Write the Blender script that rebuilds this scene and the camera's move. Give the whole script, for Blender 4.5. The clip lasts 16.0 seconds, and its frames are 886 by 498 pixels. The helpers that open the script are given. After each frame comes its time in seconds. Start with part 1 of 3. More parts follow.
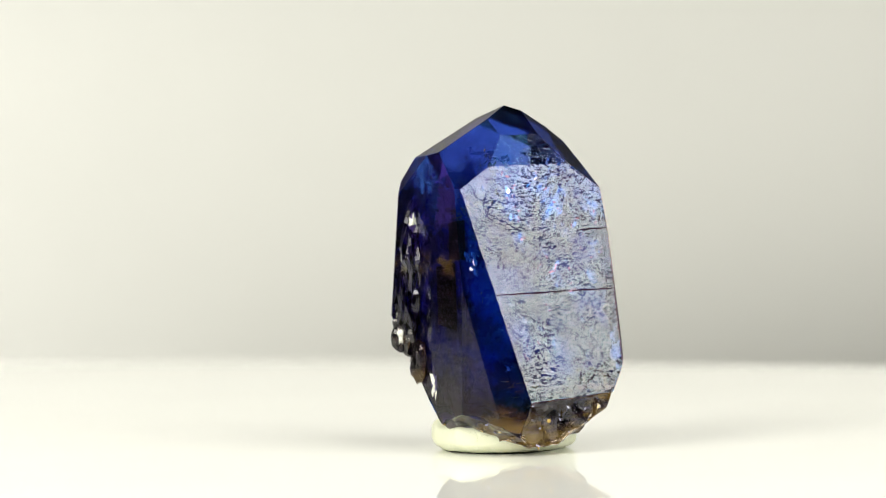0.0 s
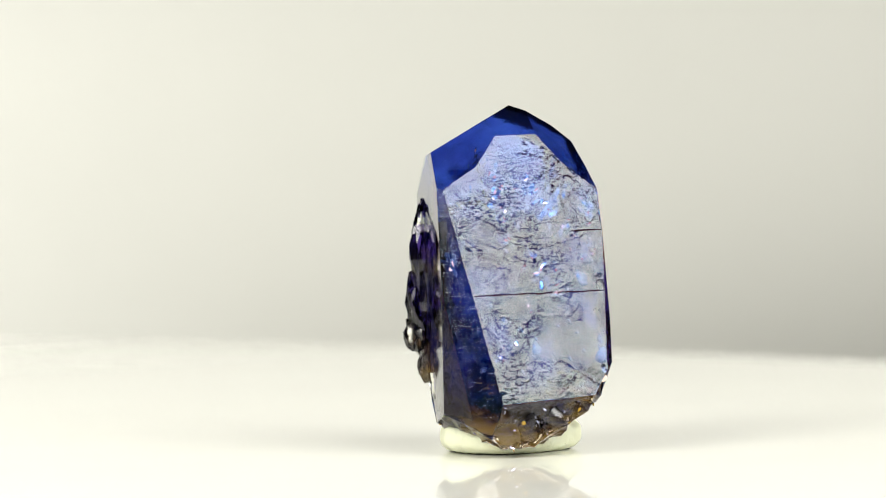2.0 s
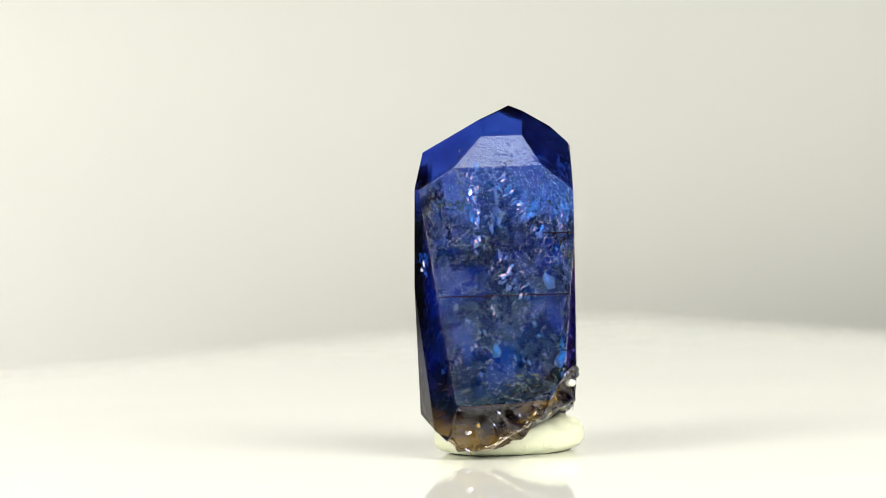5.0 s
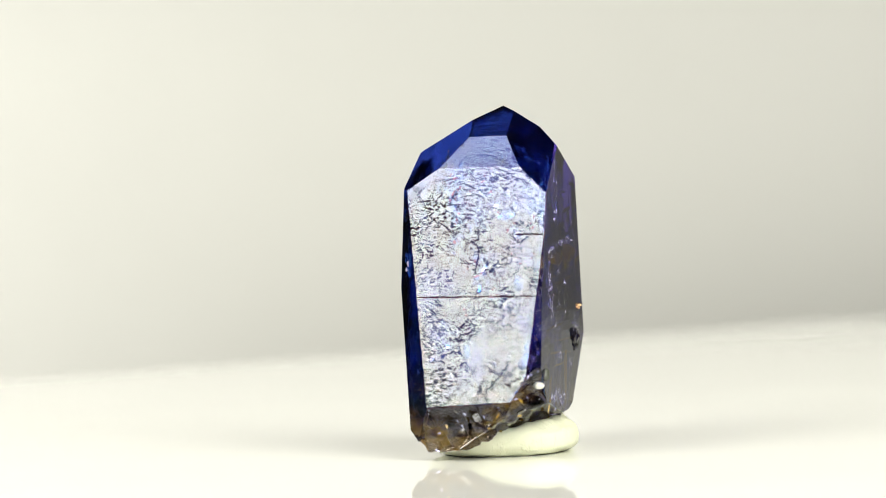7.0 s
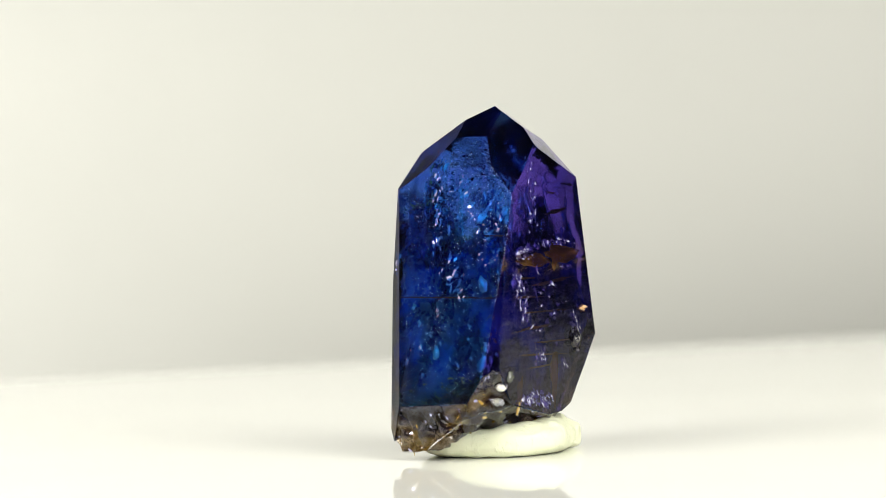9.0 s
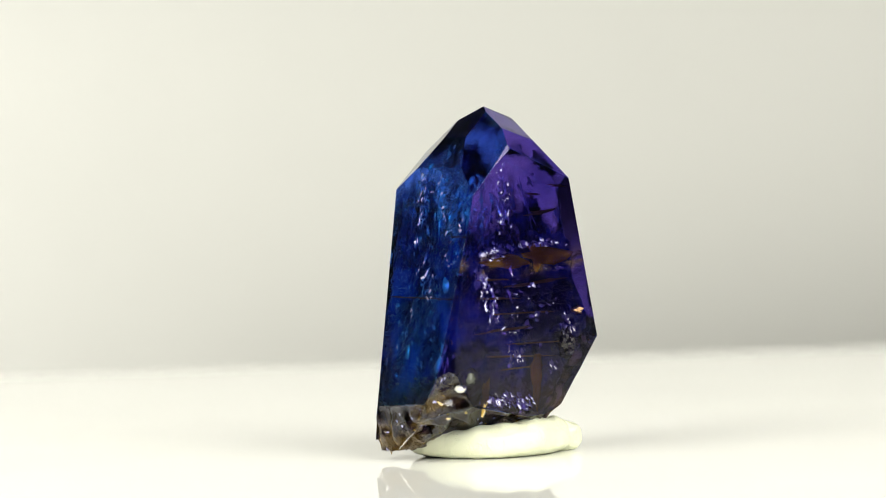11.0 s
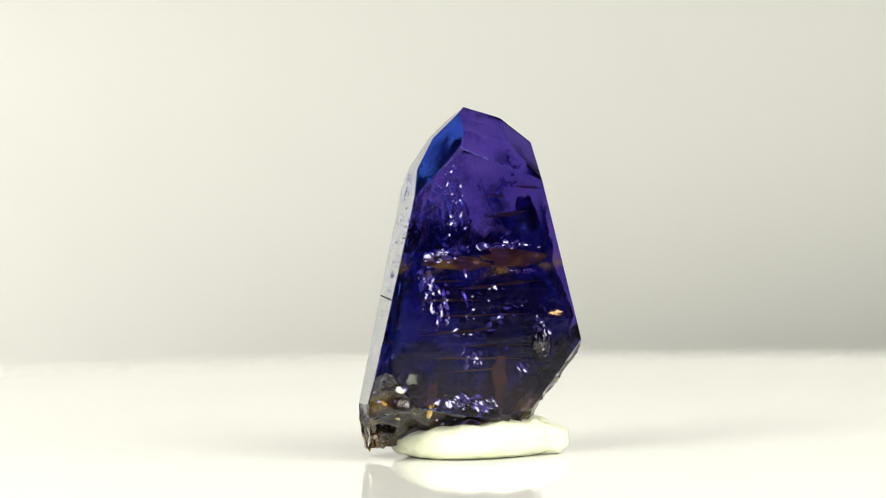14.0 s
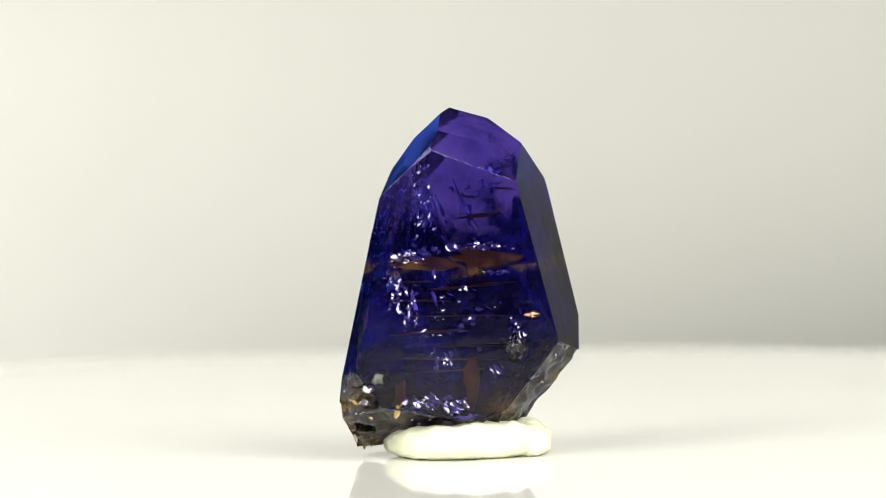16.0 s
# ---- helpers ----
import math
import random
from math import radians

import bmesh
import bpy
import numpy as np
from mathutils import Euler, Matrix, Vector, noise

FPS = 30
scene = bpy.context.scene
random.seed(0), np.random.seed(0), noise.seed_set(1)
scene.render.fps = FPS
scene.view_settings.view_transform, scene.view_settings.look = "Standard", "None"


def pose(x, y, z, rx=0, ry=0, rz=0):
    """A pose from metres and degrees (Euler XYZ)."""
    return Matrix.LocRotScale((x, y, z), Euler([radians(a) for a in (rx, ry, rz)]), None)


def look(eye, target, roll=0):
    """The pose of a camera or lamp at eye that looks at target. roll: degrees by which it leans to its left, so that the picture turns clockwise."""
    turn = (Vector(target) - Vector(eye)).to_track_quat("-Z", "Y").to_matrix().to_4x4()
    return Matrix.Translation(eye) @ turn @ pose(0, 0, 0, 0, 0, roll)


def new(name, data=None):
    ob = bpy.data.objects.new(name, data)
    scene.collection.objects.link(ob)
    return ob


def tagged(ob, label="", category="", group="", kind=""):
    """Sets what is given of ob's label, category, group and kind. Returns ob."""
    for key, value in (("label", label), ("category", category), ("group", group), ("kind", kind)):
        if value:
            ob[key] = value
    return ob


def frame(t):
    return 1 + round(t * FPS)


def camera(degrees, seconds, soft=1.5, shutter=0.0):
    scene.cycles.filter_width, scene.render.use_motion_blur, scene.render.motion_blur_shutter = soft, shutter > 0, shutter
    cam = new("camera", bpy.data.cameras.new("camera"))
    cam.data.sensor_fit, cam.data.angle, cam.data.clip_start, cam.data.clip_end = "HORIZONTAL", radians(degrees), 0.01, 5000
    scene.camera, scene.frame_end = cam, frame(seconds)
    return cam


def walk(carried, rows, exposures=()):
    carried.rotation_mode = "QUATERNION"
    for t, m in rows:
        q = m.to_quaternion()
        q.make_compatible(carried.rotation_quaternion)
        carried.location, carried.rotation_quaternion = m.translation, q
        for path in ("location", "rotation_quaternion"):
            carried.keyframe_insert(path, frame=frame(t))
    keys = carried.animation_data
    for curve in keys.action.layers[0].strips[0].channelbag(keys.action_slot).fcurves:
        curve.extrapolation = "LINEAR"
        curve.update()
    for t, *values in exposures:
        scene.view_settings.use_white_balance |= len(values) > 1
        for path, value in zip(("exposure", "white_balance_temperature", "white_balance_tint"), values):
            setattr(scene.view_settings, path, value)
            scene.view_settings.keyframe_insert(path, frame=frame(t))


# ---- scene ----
# A faceted blue crystal on white putty turns on a glossy white plate before a still camera.
MM = 0.001
SPIN = 7.926          # degrees a second, clockwise seen from above
cam = camera(12.0, 16.0, soft=0.85)
cam.data.dof.use_dof = True
cam.data.dof.focus_distance = 0.360
cam.data.dof.aperture_fstop = 30.0
EYE = pose(0, 0, -0.0003, 0, 1.7836, 0) @ pose(-0.002266, -0.36291, 0.03180, 90 - 2.2148, 0, 0)
walk(cam, [(0.0, EYE), (16.0, EYE)])

# ---- light ----
scene.view_settings.exposure = 0.0
world = bpy.data.worlds.new("studio_air")
scene.world = world
world.use_nodes = True
world.node_tree.nodes["Background"].inputs[0].default_value = (1.0, 0.98, 0.93, 1)
world.node_tree.nodes["Background"].inputs[1].default_value = 0.05


def softbox(name, azimuth, elevation, distance, width, height, power, colour=(1, 0.985, 0.90), aim=(0.002, 0.0, 0.012)):
    data = bpy.data.lights.new(name, "AREA")
    data.shape, data.size, data.size_y, data.energy, data.color = "RECTANGLE", width, height, power, colour
    a, e = radians(azimuth), radians(elevation)
    ob = new(name, data)
    eye = Vector(aim) + distance * Vector((math.cos(e) * math.cos(a), math.cos(e) * math.sin(a), math.sin(e)))
    ob.matrix_world = look(eye, aim)
    return ob


# two diffused soft boxes, brighter in their middle, and a small one above the camera
softbox("softbox_right", -51.5, 34, 0.550, 0.38, 0.40, 3.5)
softbox("softbox_right_core", -52, 27, 0.540, 0.17, 0.30, 1.0)
softbox("softbox_left", -143, 40, 0.550, 0.40, 0.50, 2.9)
softbox("softbox_left_core", -143, 28, 0.540, 0.17, 0.30, 1.4)
softbox("softbox_front", -60, 61, 0.55, 0.26, 0.13, 0.8)


def spot(name, eye, target, angle, power, blend=1.0):
    data = bpy.data.lights.new(name, "SPOT")
    data.energy, data.spot_size, data.spot_blend, data.shadow_soft_size = power, radians(angle), blend, 0.03
    data.color = (1, 0.985, 0.90)
    ob = new(name, data)
    ob.matrix_world = look(eye, target)
    return ob


spot("backdrop_lamp", (-0.65, 0.55, 0.12), (-0.20, 1.10, -0.01), 43, 16.5)
spot("backdrop_lamp_high", (0.55, 0.50, 0.50), (0.20, 1.10, 0.19), 38, 14.5)

# ---- materials ----


class Nodes:
    """Short hand for building one node material."""

    def __init__(self, name):
        self.material = bpy.data.materials.new(name)
        self.material.use_nodes = True
        self.tree = self.material.node_tree
        self.bsdf = self.tree.nodes["Principled BSDF"]
        self.out = self.tree.nodes["Material Output"]
        self.where = self.tree.nodes.new("ShaderNodeTexCoord").outputs["Object"]

    def link(self, value, socket):
        if hasattr(value, "is_output"):
            self.tree.links.new(value, socket)
        else:
            socket.default_value = value

    def mapped(self, scale, turn=(0, 0, 0)):
        n = self.tree.nodes.new("ShaderNodeMapping")
        n.inputs["Scale"].default_value = scale
        n.inputs["Rotation"].default_value = [radians(a) for a in turn]
        self.link(self.where, n.inputs["Vector"])
        return n.outputs[0]

    def noise(self, scale, detail=4.0, rough=0.55, stretch=(1, 1, 1), turn=(0, 0, 0), distortion=0.0):
        n = self.tree.nodes.new("ShaderNodeTexNoise")
        self.link(self.mapped(stretch, turn), n.inputs["Vector"])
        n.inputs["Scale"].default_value, n.inputs["Detail"].default_value = scale, detail
        n.inputs["Roughness"].default_value, n.inputs["Distortion"].default_value = rough, distortion
        return n.outputs["Fac"]

    def cells(self, scale, stretch=(1, 1, 1), feature="F1"):
        n = self.tree.nodes.new("ShaderNodeTexVoronoi")
        n.feature = feature
        self.link(self.mapped(stretch), n.inputs["Vector"])
        n.inputs["Scale"].default_value = scale
        return n.outputs["Distance"]

    def ramp(self, value, a, b, low=0.0, high=1.0):
        n = self.tree.nodes.new("ShaderNodeMapRange")
        n.interpolation_type = "SMOOTHSTEP"
        self.link(value, n.inputs[0])
        for k, v in ((1, a), (2, b), (3, low), (4, high)):
            n.inputs[k].default_value = v
        return n.outputs[0]

    def maths(self, kind, a, b):
        n = self.tree.nodes.new("ShaderNodeMath")
        n.operation = kind
        self.link(a, n.inputs[0])
        self.link(b, n.inputs[1])
        return n.outputs[0]

    def mix(self, factor, a, b):
        n = self.tree.nodes.new("ShaderNodeMix")
        n.data_type = "RGBA"
        self.link(factor, n.inputs[0])
        self.link(a, n.inputs[6])
        self.link(b, n.inputs[7])
        return n.outputs[2]

    def axis(self, direction):
        n = self.tree.nodes.new("ShaderNodeVectorMath")
        n.operation = "DOT_PRODUCT"
        self.link(self.where, n.inputs[0])
        n.inputs[1].default_value = direction
        return n.outputs["Value"]

    def bump(self, height, strength, distance, below=None):
        n = self.tree.nodes.new("ShaderNodeBump")
        if below is not None:
            self.link(below, n.inputs["Normal"])
        n.inputs["Strength"].default_value, n.inputs["Distance"].default_value = strength, distance
        self.link(height, n.inputs["Height"])
        return n.outputs[0]

    def set(self, **values):
        for key, value in values.items():
            self.link(value, self.bsdf.inputs[key.replace("_", " ")])
        return self

    def blend(self, factor, other):
        n = self.tree.nodes.new("ShaderNodeMixShader")
        self.link(factor, n.inputs[0])
        self.tree.links.new(self.bsdf.outputs[0], n.inputs[1])
        self.tree.links.new(other, n.inputs[2])
        self.tree.links.new(n.outputs[0], self.out.inputs["Surface"])
        return self


def solid(r, g, b):
    return (r, g, b, 1.0)


def crystal_material(name, blue, deep, gloss, stained, relief, pitted, cloudy, banded, turn, stretch):
    m = Nodes(name)
    patch = m.ramp(m.noise(140, 3, 0.6), 0.35, 0.68)
    colour = m.mix(patch, blue, deep)
    height = m.axis((0, 0, 1))
    rusty = 0.47 if stained > 0.011 else 0.49
    stain = m.ramp(m.noise(150, 6, 0.68, (1, 1, 2.2)), rusty, rusty + 0.13)
    low = m.ramp(height, stained, stained - 0.006)
    band = m.maths("MULTIPLY", m.ramp(height, 0.0150, 0.0160), m.ramp(height, 0.0178, 0.0166))
    brown = m.maths("MULTIPLY", stain, m.maths("MAXIMUM", low, m.maths("MULTIPLY", band, banded)))
    colour = m.mix(brown, colour, solid(0.42, 0.25, 0.05))
    etch = m.noise(700, 6, 0.65, stretch, turn)
    patchy = m.ramp(m.noise(260, 4, 0.7), 0.44, 0.59, 0.14, 1.0)
    pits = m.maths("MULTIPLY", m.ramp(m.noise(2600, 4, 0.6, stretch, turn), 0.521, 0.577), patchy)
    hatch = m.maths("MULTIPLY", m.ramp(m.noise(2300, 2, 0.5, (0.35, 0.35, 1.6)), 0.66, 0.72), m.ramp(m.noise(330, 3, 0.6), 0.46, 0.58))
    worn = m.maths("MAXIMUM", pits, hatch)
    surface = m.bump(worn, pitted * 0.42, 0.00010, m.bump(etch, relief, 0.00012))
    dull = m.maths("SUBTRACT", gloss, m.maths("MULTIPLY", worn, min(0.88 * pitted, gloss - 1.08)))
    m.set(Base_Color=colour, IOR=dull, Roughness=0.015, Transmission_Weight=1.0,
          Normal=surface)
    cloud = m.tree.nodes.new("ShaderNodeBsdfPrincipled")
    m.link(m.mix(brown, solid(0.012, 0.009, 0.06), solid(0.15, 0.09, 0.018)), cloud.inputs["Base Color"])
    cloud.inputs["Roughness"].default_value, cloud.inputs["IOR"].default_value = 0.08, gloss
    m.link(surface, cloud.inputs["Normal"])
    haze = m.ramp(m.noise(230, 6, 0.7), 0.52, 0.70, 0.0, cloudy)
    m.blend(m.maths("MAXIMUM", haze, m.maths("MULTIPLY", brown, 0.4)), cloud.outputs[0])
    return m.material


def build_materials():
    made = {}
    made["blue"] = crystal_material("blue_crystal_face", solid(0.011, 0.13, 0.66), solid(0.006, 0.042, 0.38), 1.69, 0.0075, 0.28, 0.06, 0.22, 0.0, (0, 35, 30), (0.35, 0.35, 2.6))
    made["etched"] = crystal_material("etched_crystal_face", solid(0.025, 0.42, 1.0), solid(0.012, 0.14, 0.70), 1.69, 0.0065, 0.015, 0.60, 0.06, 0.0, (0, 28, 32), (1, 1, 2.2))
    made["violet"] = crystal_material("violet_crystal_face", solid(0.095, 0.055, 0.37), solid(0.034, 0.020, 0.23), 1.50, 0.0075, 0.18, 0.10, 0.25, 0.9, (0, 0, 0), (0.2, 0.2, 1.2))
    made["crust"] = crystal_material("broken_crystal_base", solid(0.25, 0.17, 0.11), solid(0.06, 0.04, 0.14), 1.50, 0.0115, 0.40, 0.10, 0.20, 0.0, (20, 30, 0), (1, 1, 1))
    # lilac-white base keeps the splinters pale as glints, whatever light reaches them
    m = Nodes("pale_fracture_glint")
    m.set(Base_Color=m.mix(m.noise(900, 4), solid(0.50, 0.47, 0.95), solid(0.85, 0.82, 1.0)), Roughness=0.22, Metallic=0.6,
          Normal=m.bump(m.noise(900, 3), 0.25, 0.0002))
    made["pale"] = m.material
    # mottled dark blue stands for light lost inside, thinner upwards; brown low down
    m = Nodes("shade_heart")
    lumps = m.noise(420, 8, 0.7)
    colour = m.mix(m.ramp(m.noise(230, 6, 0.65), 0.42, 0.60), solid(0.005, 0.008, 0.065), solid(0.025, 0.045, 0.28))
    colour = m.mix(m.ramp(m.axis((0, 0, 1)), 0.0085, 0.0030), colour, solid(0.17, 0.11, 0.02))
    m.set(Base_Color=colour, Roughness=m.ramp(lumps, 0.3, 0.7, 0.08, 0.5), IOR=1.6, Normal=m.bump(lumps, 0.9, 0.0006))
    gap = m.tree.nodes.new("ShaderNodeBsdfTransparent")
    height = m.axis((0, 0, 1))
    mottle = m.maths("ADD", m.maths("MULTIPLY", m.noise(190, 8, 0.74), 0.6), m.maths("MULTIPLY", m.noise(75, 3, 0.6), 0.4))
    thin = m.maths("ADD", m.ramp(height, 0.011, 0.024, -0.15, 0.13), mottle)
    m.blend(m.ramp(thin, 0.47, 0.57, 0.0, 1.0), gap.outputs[0])
    made["core"] = m.material
    m = Nodes("white_mineral")
    m.set(Base_Color=m.mix(m.noise(1500, 4), solid(0.85, 0.84, 0.78), solid(0.7, 0.68, 0.6)), Roughness=0.3)
    made["white"] = m.material
    m = Nodes("grey_mineral")
    m.set(Base_Color=m.mix(m.noise(900, 5), solid(0.13, 0.14, 0.11), solid(0.03, 0.032, 0.03)), Roughness=0.25, Normal=m.bump(m.noise(1200, 5), 0.5, 0.0003))
    made["grey"] = m.material
    m = Nodes("orange_mineral")
    m.set(Base_Color=m.mix(m.noise(900, 5), solid(0.8, 0.52, 0.3), solid(0.45, 0.22, 0.08)), Roughness=0.5, Normal=m.bump(m.noise(1200, 5), 0.5, 0.0003))
    made["orange"] = m.material
    m = Nodes("brown_inclusion")
    m.set(Base_Color=m.mix(m.noise(700, 5), solid(0.34, 0.19, 0.03), solid(0.09, 0.045, 0.008)), Roughness=0.3, Transmission_Weight=0.35, Normal=m.bump(m.noise(900, 6), 0.6, 0.0003))
    made["brown"] = m.material
    m = Nodes("amber_splinter")
    m.set(Base_Color=m.mix(m.noise(700, 5), solid(0.62, 0.40, 0.06), solid(0.22, 0.12, 0.018)), Roughness=0.15, Transmission_Weight=0.25, Normal=m.bump(m.noise(900, 4), 0.3, 0.0003))
    made["amber"] = m.material
    m = Nodes("clear_brown_veil")
    m.set(Base_Color=m.mix(m.noise(300, 5, 0.65), solid(0.62, 0.42, 0.16), solid(0.30, 0.18, 0.07)), Roughness=0.12, IOR=1.04, Transmission_Weight=0.85)
    made["veil"] = m.material
    m = Nodes("dark_crack")
    m.set(Base_Color=solid(0.006, 0.006, 0.01), Roughness=0.9, Specular_IOR_Level=0.1)
    made["crack"] = m.material
    m = Nodes("white_putty")
    fine = m.noise(900, 6, 0.6)
    m.set(Base_Color=m.mix(m.noise(250, 4), solid(0.69, 0.71, 0.52), solid(0.75, 0.765, 0.58)), Roughness=0.62,
          Subsurface_Weight=0.15, Subsurface_Radius=(0.002, 0.002, 0.0015), Normal=m.bump(m.ramp(m.noise(330, 5, 0.6, (1, 1, 0.5), (0, 0, 0), 1.5), 0.50, 0.46), 0.35, 0.0004, m.bump(fine, 0.35, 0.0003)))
    made["putty"] = m.material
    m = Nodes("glossy_white_acrylic")
    wave = m.noise(9, 2, 0.4, (1, 1, 1))
    m.set(Base_Color=m.mix(m.noise(30, 3), solid(0.84, 0.84, 0.80), solid(0.88, 0.88, 0.84)), IOR=1.49,
          Roughness=m.ramp(m.noise(60, 5), 0.3, 0.8, 0.02, 0.06), Normal=m.bump(wave, 0.12, 0.004))
    made["plate"] = m.material
    m = Nodes("white_paper")
    m.set(Base_Color=m.mix(m.noise(40, 6, 0.7), solid(0.80, 0.80, 0.765), solid(0.84, 0.84, 0.805)), Roughness=0.85,
          Normal=m.bump(m.noise(1800, 3), 0.1, 0.0002))
    made["paper"] = m.material
    m = Nodes("grey_wall_paint")
    m.set(Base_Color=m.mix(m.noise(5, 5), solid(0.10, 0.10, 0.10), solid(0.14, 0.14, 0.135)), Roughness=0.8, Normal=m.bump(m.noise(200, 4), 0.2, 0.001))
    made["wall"] = m.material
    m = Nodes("dark_metal")
    m.set(Base_Color=m.mix(m.noise(80, 4), solid(0.04, 0.04, 0.042), solid(0.06, 0.06, 0.06)), Roughness=0.45, Metallic=0.6)
    made["base"] = m.material
    return made


MAT = build_materials()


def part(name, bm, material, parent=None, label="", smooth=False):
    mesh = bpy.data.meshes.new(name)
    bm.normal_update()
    bm.to_mesh(mesh)
    bm.free()
    for poly in mesh.polygons:
        poly.use_smooth = smooth
    for mat in (material if isinstance(material, (list, tuple)) else [material]):
        mesh.materials.append(mat)
    ob = new(name, mesh)
    ob.parent = parent
    if label:
        tagged(ob, label)
    return ob


def box(bm, lo, hi):
    made = bmesh.ops.create_cube(bm, size=1.0)["verts"]
    for v in made:
        v.co = Vector([(a + b) / 2 + c * (b - a) for a, b, c in zip(lo, hi, v.co)])
    return made


# ---- the studio ----
def build_studio():
    w, h, t = 1.6, 1.5, 0.06
    for name, lo, hi in (("wall_north", (-w, w, -0.8), (w, w + t, h)), ("wall_south", (-w, -w - t, -0.8), (w, -w, h)),
                         ("wall_east", (w, -w - t, -0.8), (w + t, w + t, h)), ("wall_west", (-w - t, -w - t, -0.8), (-w, w + t, h)),
                         ("ceiling", (-w - t, -w - t, h), (w + t, w + t, h + t)), ("floor", (-w - t, -w - t, -0.86), (w + t, w + t, -0.8))):
        bm = bmesh.new()
        box(bm, lo, hi)
        tagged(part(name, bm, MAT["wall"]), "matt dark grey painted studio " + name.split("_")[0], "wall" if "wall" in name else name, kind="structure")
    # the white paper sweep: level under the turntable, then curving up behind it
    bm = bmesh.new()
    line = [(-0.28, -0.10), (0.70, -0.10)]
    line += [(0.95 + 0.15 * math.sin(a), 0.05 - 0.15 * math.cos(a)) for a in np.linspace(0, math.pi / 2, 24)]
    line += [(1.10, 0.80)]
    rows = []
    for k in range(2):
        rows.append([[bm.verts.new((x, y + (0.0015 if k and z > 0.0 else 0), z - (0.0015 if k else 0))) for x in (-1.15, 1.15)] for y, z in line])
    for i in range(len(line) - 1):
        a, b = rows[0][i], rows[0][i + 1]
        bm.faces.new((a[0], a[1], b[1], b[0]))
        a, b = rows[1][i], rows[1][i + 1]
        bm.faces.new((a[0], b[0], b[1], a[1]))
    for i in range(len(line) - 1):
        for s in (0, 1):
            a, b, c, d = rows[0][i][s], rows[0][i + 1][s], rows[1][i + 1][s], rows[1][i][s]
            bm.faces.new((a, b, c, d) if s == 0 else (d, c, b, a))
    for i in (0, -1):
        a, b, c, d = rows[0][i][0], rows[0][i][1], rows[1][i][1], rows[1][i][0]
        bm.faces.new((b, a, d, c) if i == 0 else (a, b, c, d))
    bmesh.ops.recalc_face_normals(bm, faces=bm.faces)
    tagged(part("backdrop", bm, MAT["paper"], smooth=True), "plain white paper sweep, softly and unevenly lit", "backdrop", kind="structure")


# ---- the turntable with its glossy plate ----
def build_turntable():
    thing = tagged(new("turntable"), "turntable with a large glossy white acrylic plate, slowly turning", "turntable")
    bm = bmesh.new()
    ring, r = [], 0.012
    count = len(PLATE)
    for i in range(count):
        here, before, after = (Vector(PLATE[(i + k) % count]) * MM for k in (0, -1, 1))
        u, w = (before - here).normalized(), (after - here).normalized()
        for k in range(11):
            f = k / 10
            ring.append(here + u * r * (1 - f) ** 2 + w * r * f ** 2)
    top = bm.faces.new([bm.verts.new((x, y, 0)) for x, y in ring])
    made = bmesh.ops.extrude_face_region(bm, geom=[top])["geom"]
    for v in made:
        if isinstance(v, bmesh.types.BMVert):
            v.co.z = -0.005
    bmesh.ops.recalc_face_normals(bm, faces=bm.faces)
    rim = [e for e in bm.edges if abs(e.verts[0].co.z) < 1e-7 and abs(e.verts[1].co.z) < 1e-7]
    bmesh.ops.bevel(bm, geom=rim, offset=0.0008, segments=3, affect="EDGES", profile=0.5)
    part("plate", bm, MAT["plate"], thing, "glossy white acrylic plate")
    bm = bmesh.new()
    bmesh.ops.create_cone(bm, cap_ends=True, segments=64, radius1=0.052, radius2=0.048, depth=0.0945)
    for v in bm.verts:
        v.co.z += -0.005 - 0.0945 / 2 - 0.0004
    part("drum", bm, MAT["base"], thing, "dark turntable drum")
    return thing


# corners of the plate, cut a little out of square, in mm from the axis
PLATE = ((-117, 170), (-122, -60), (-90, -125), (110, -120), (112, 20), (45, 90), (-22, 132))


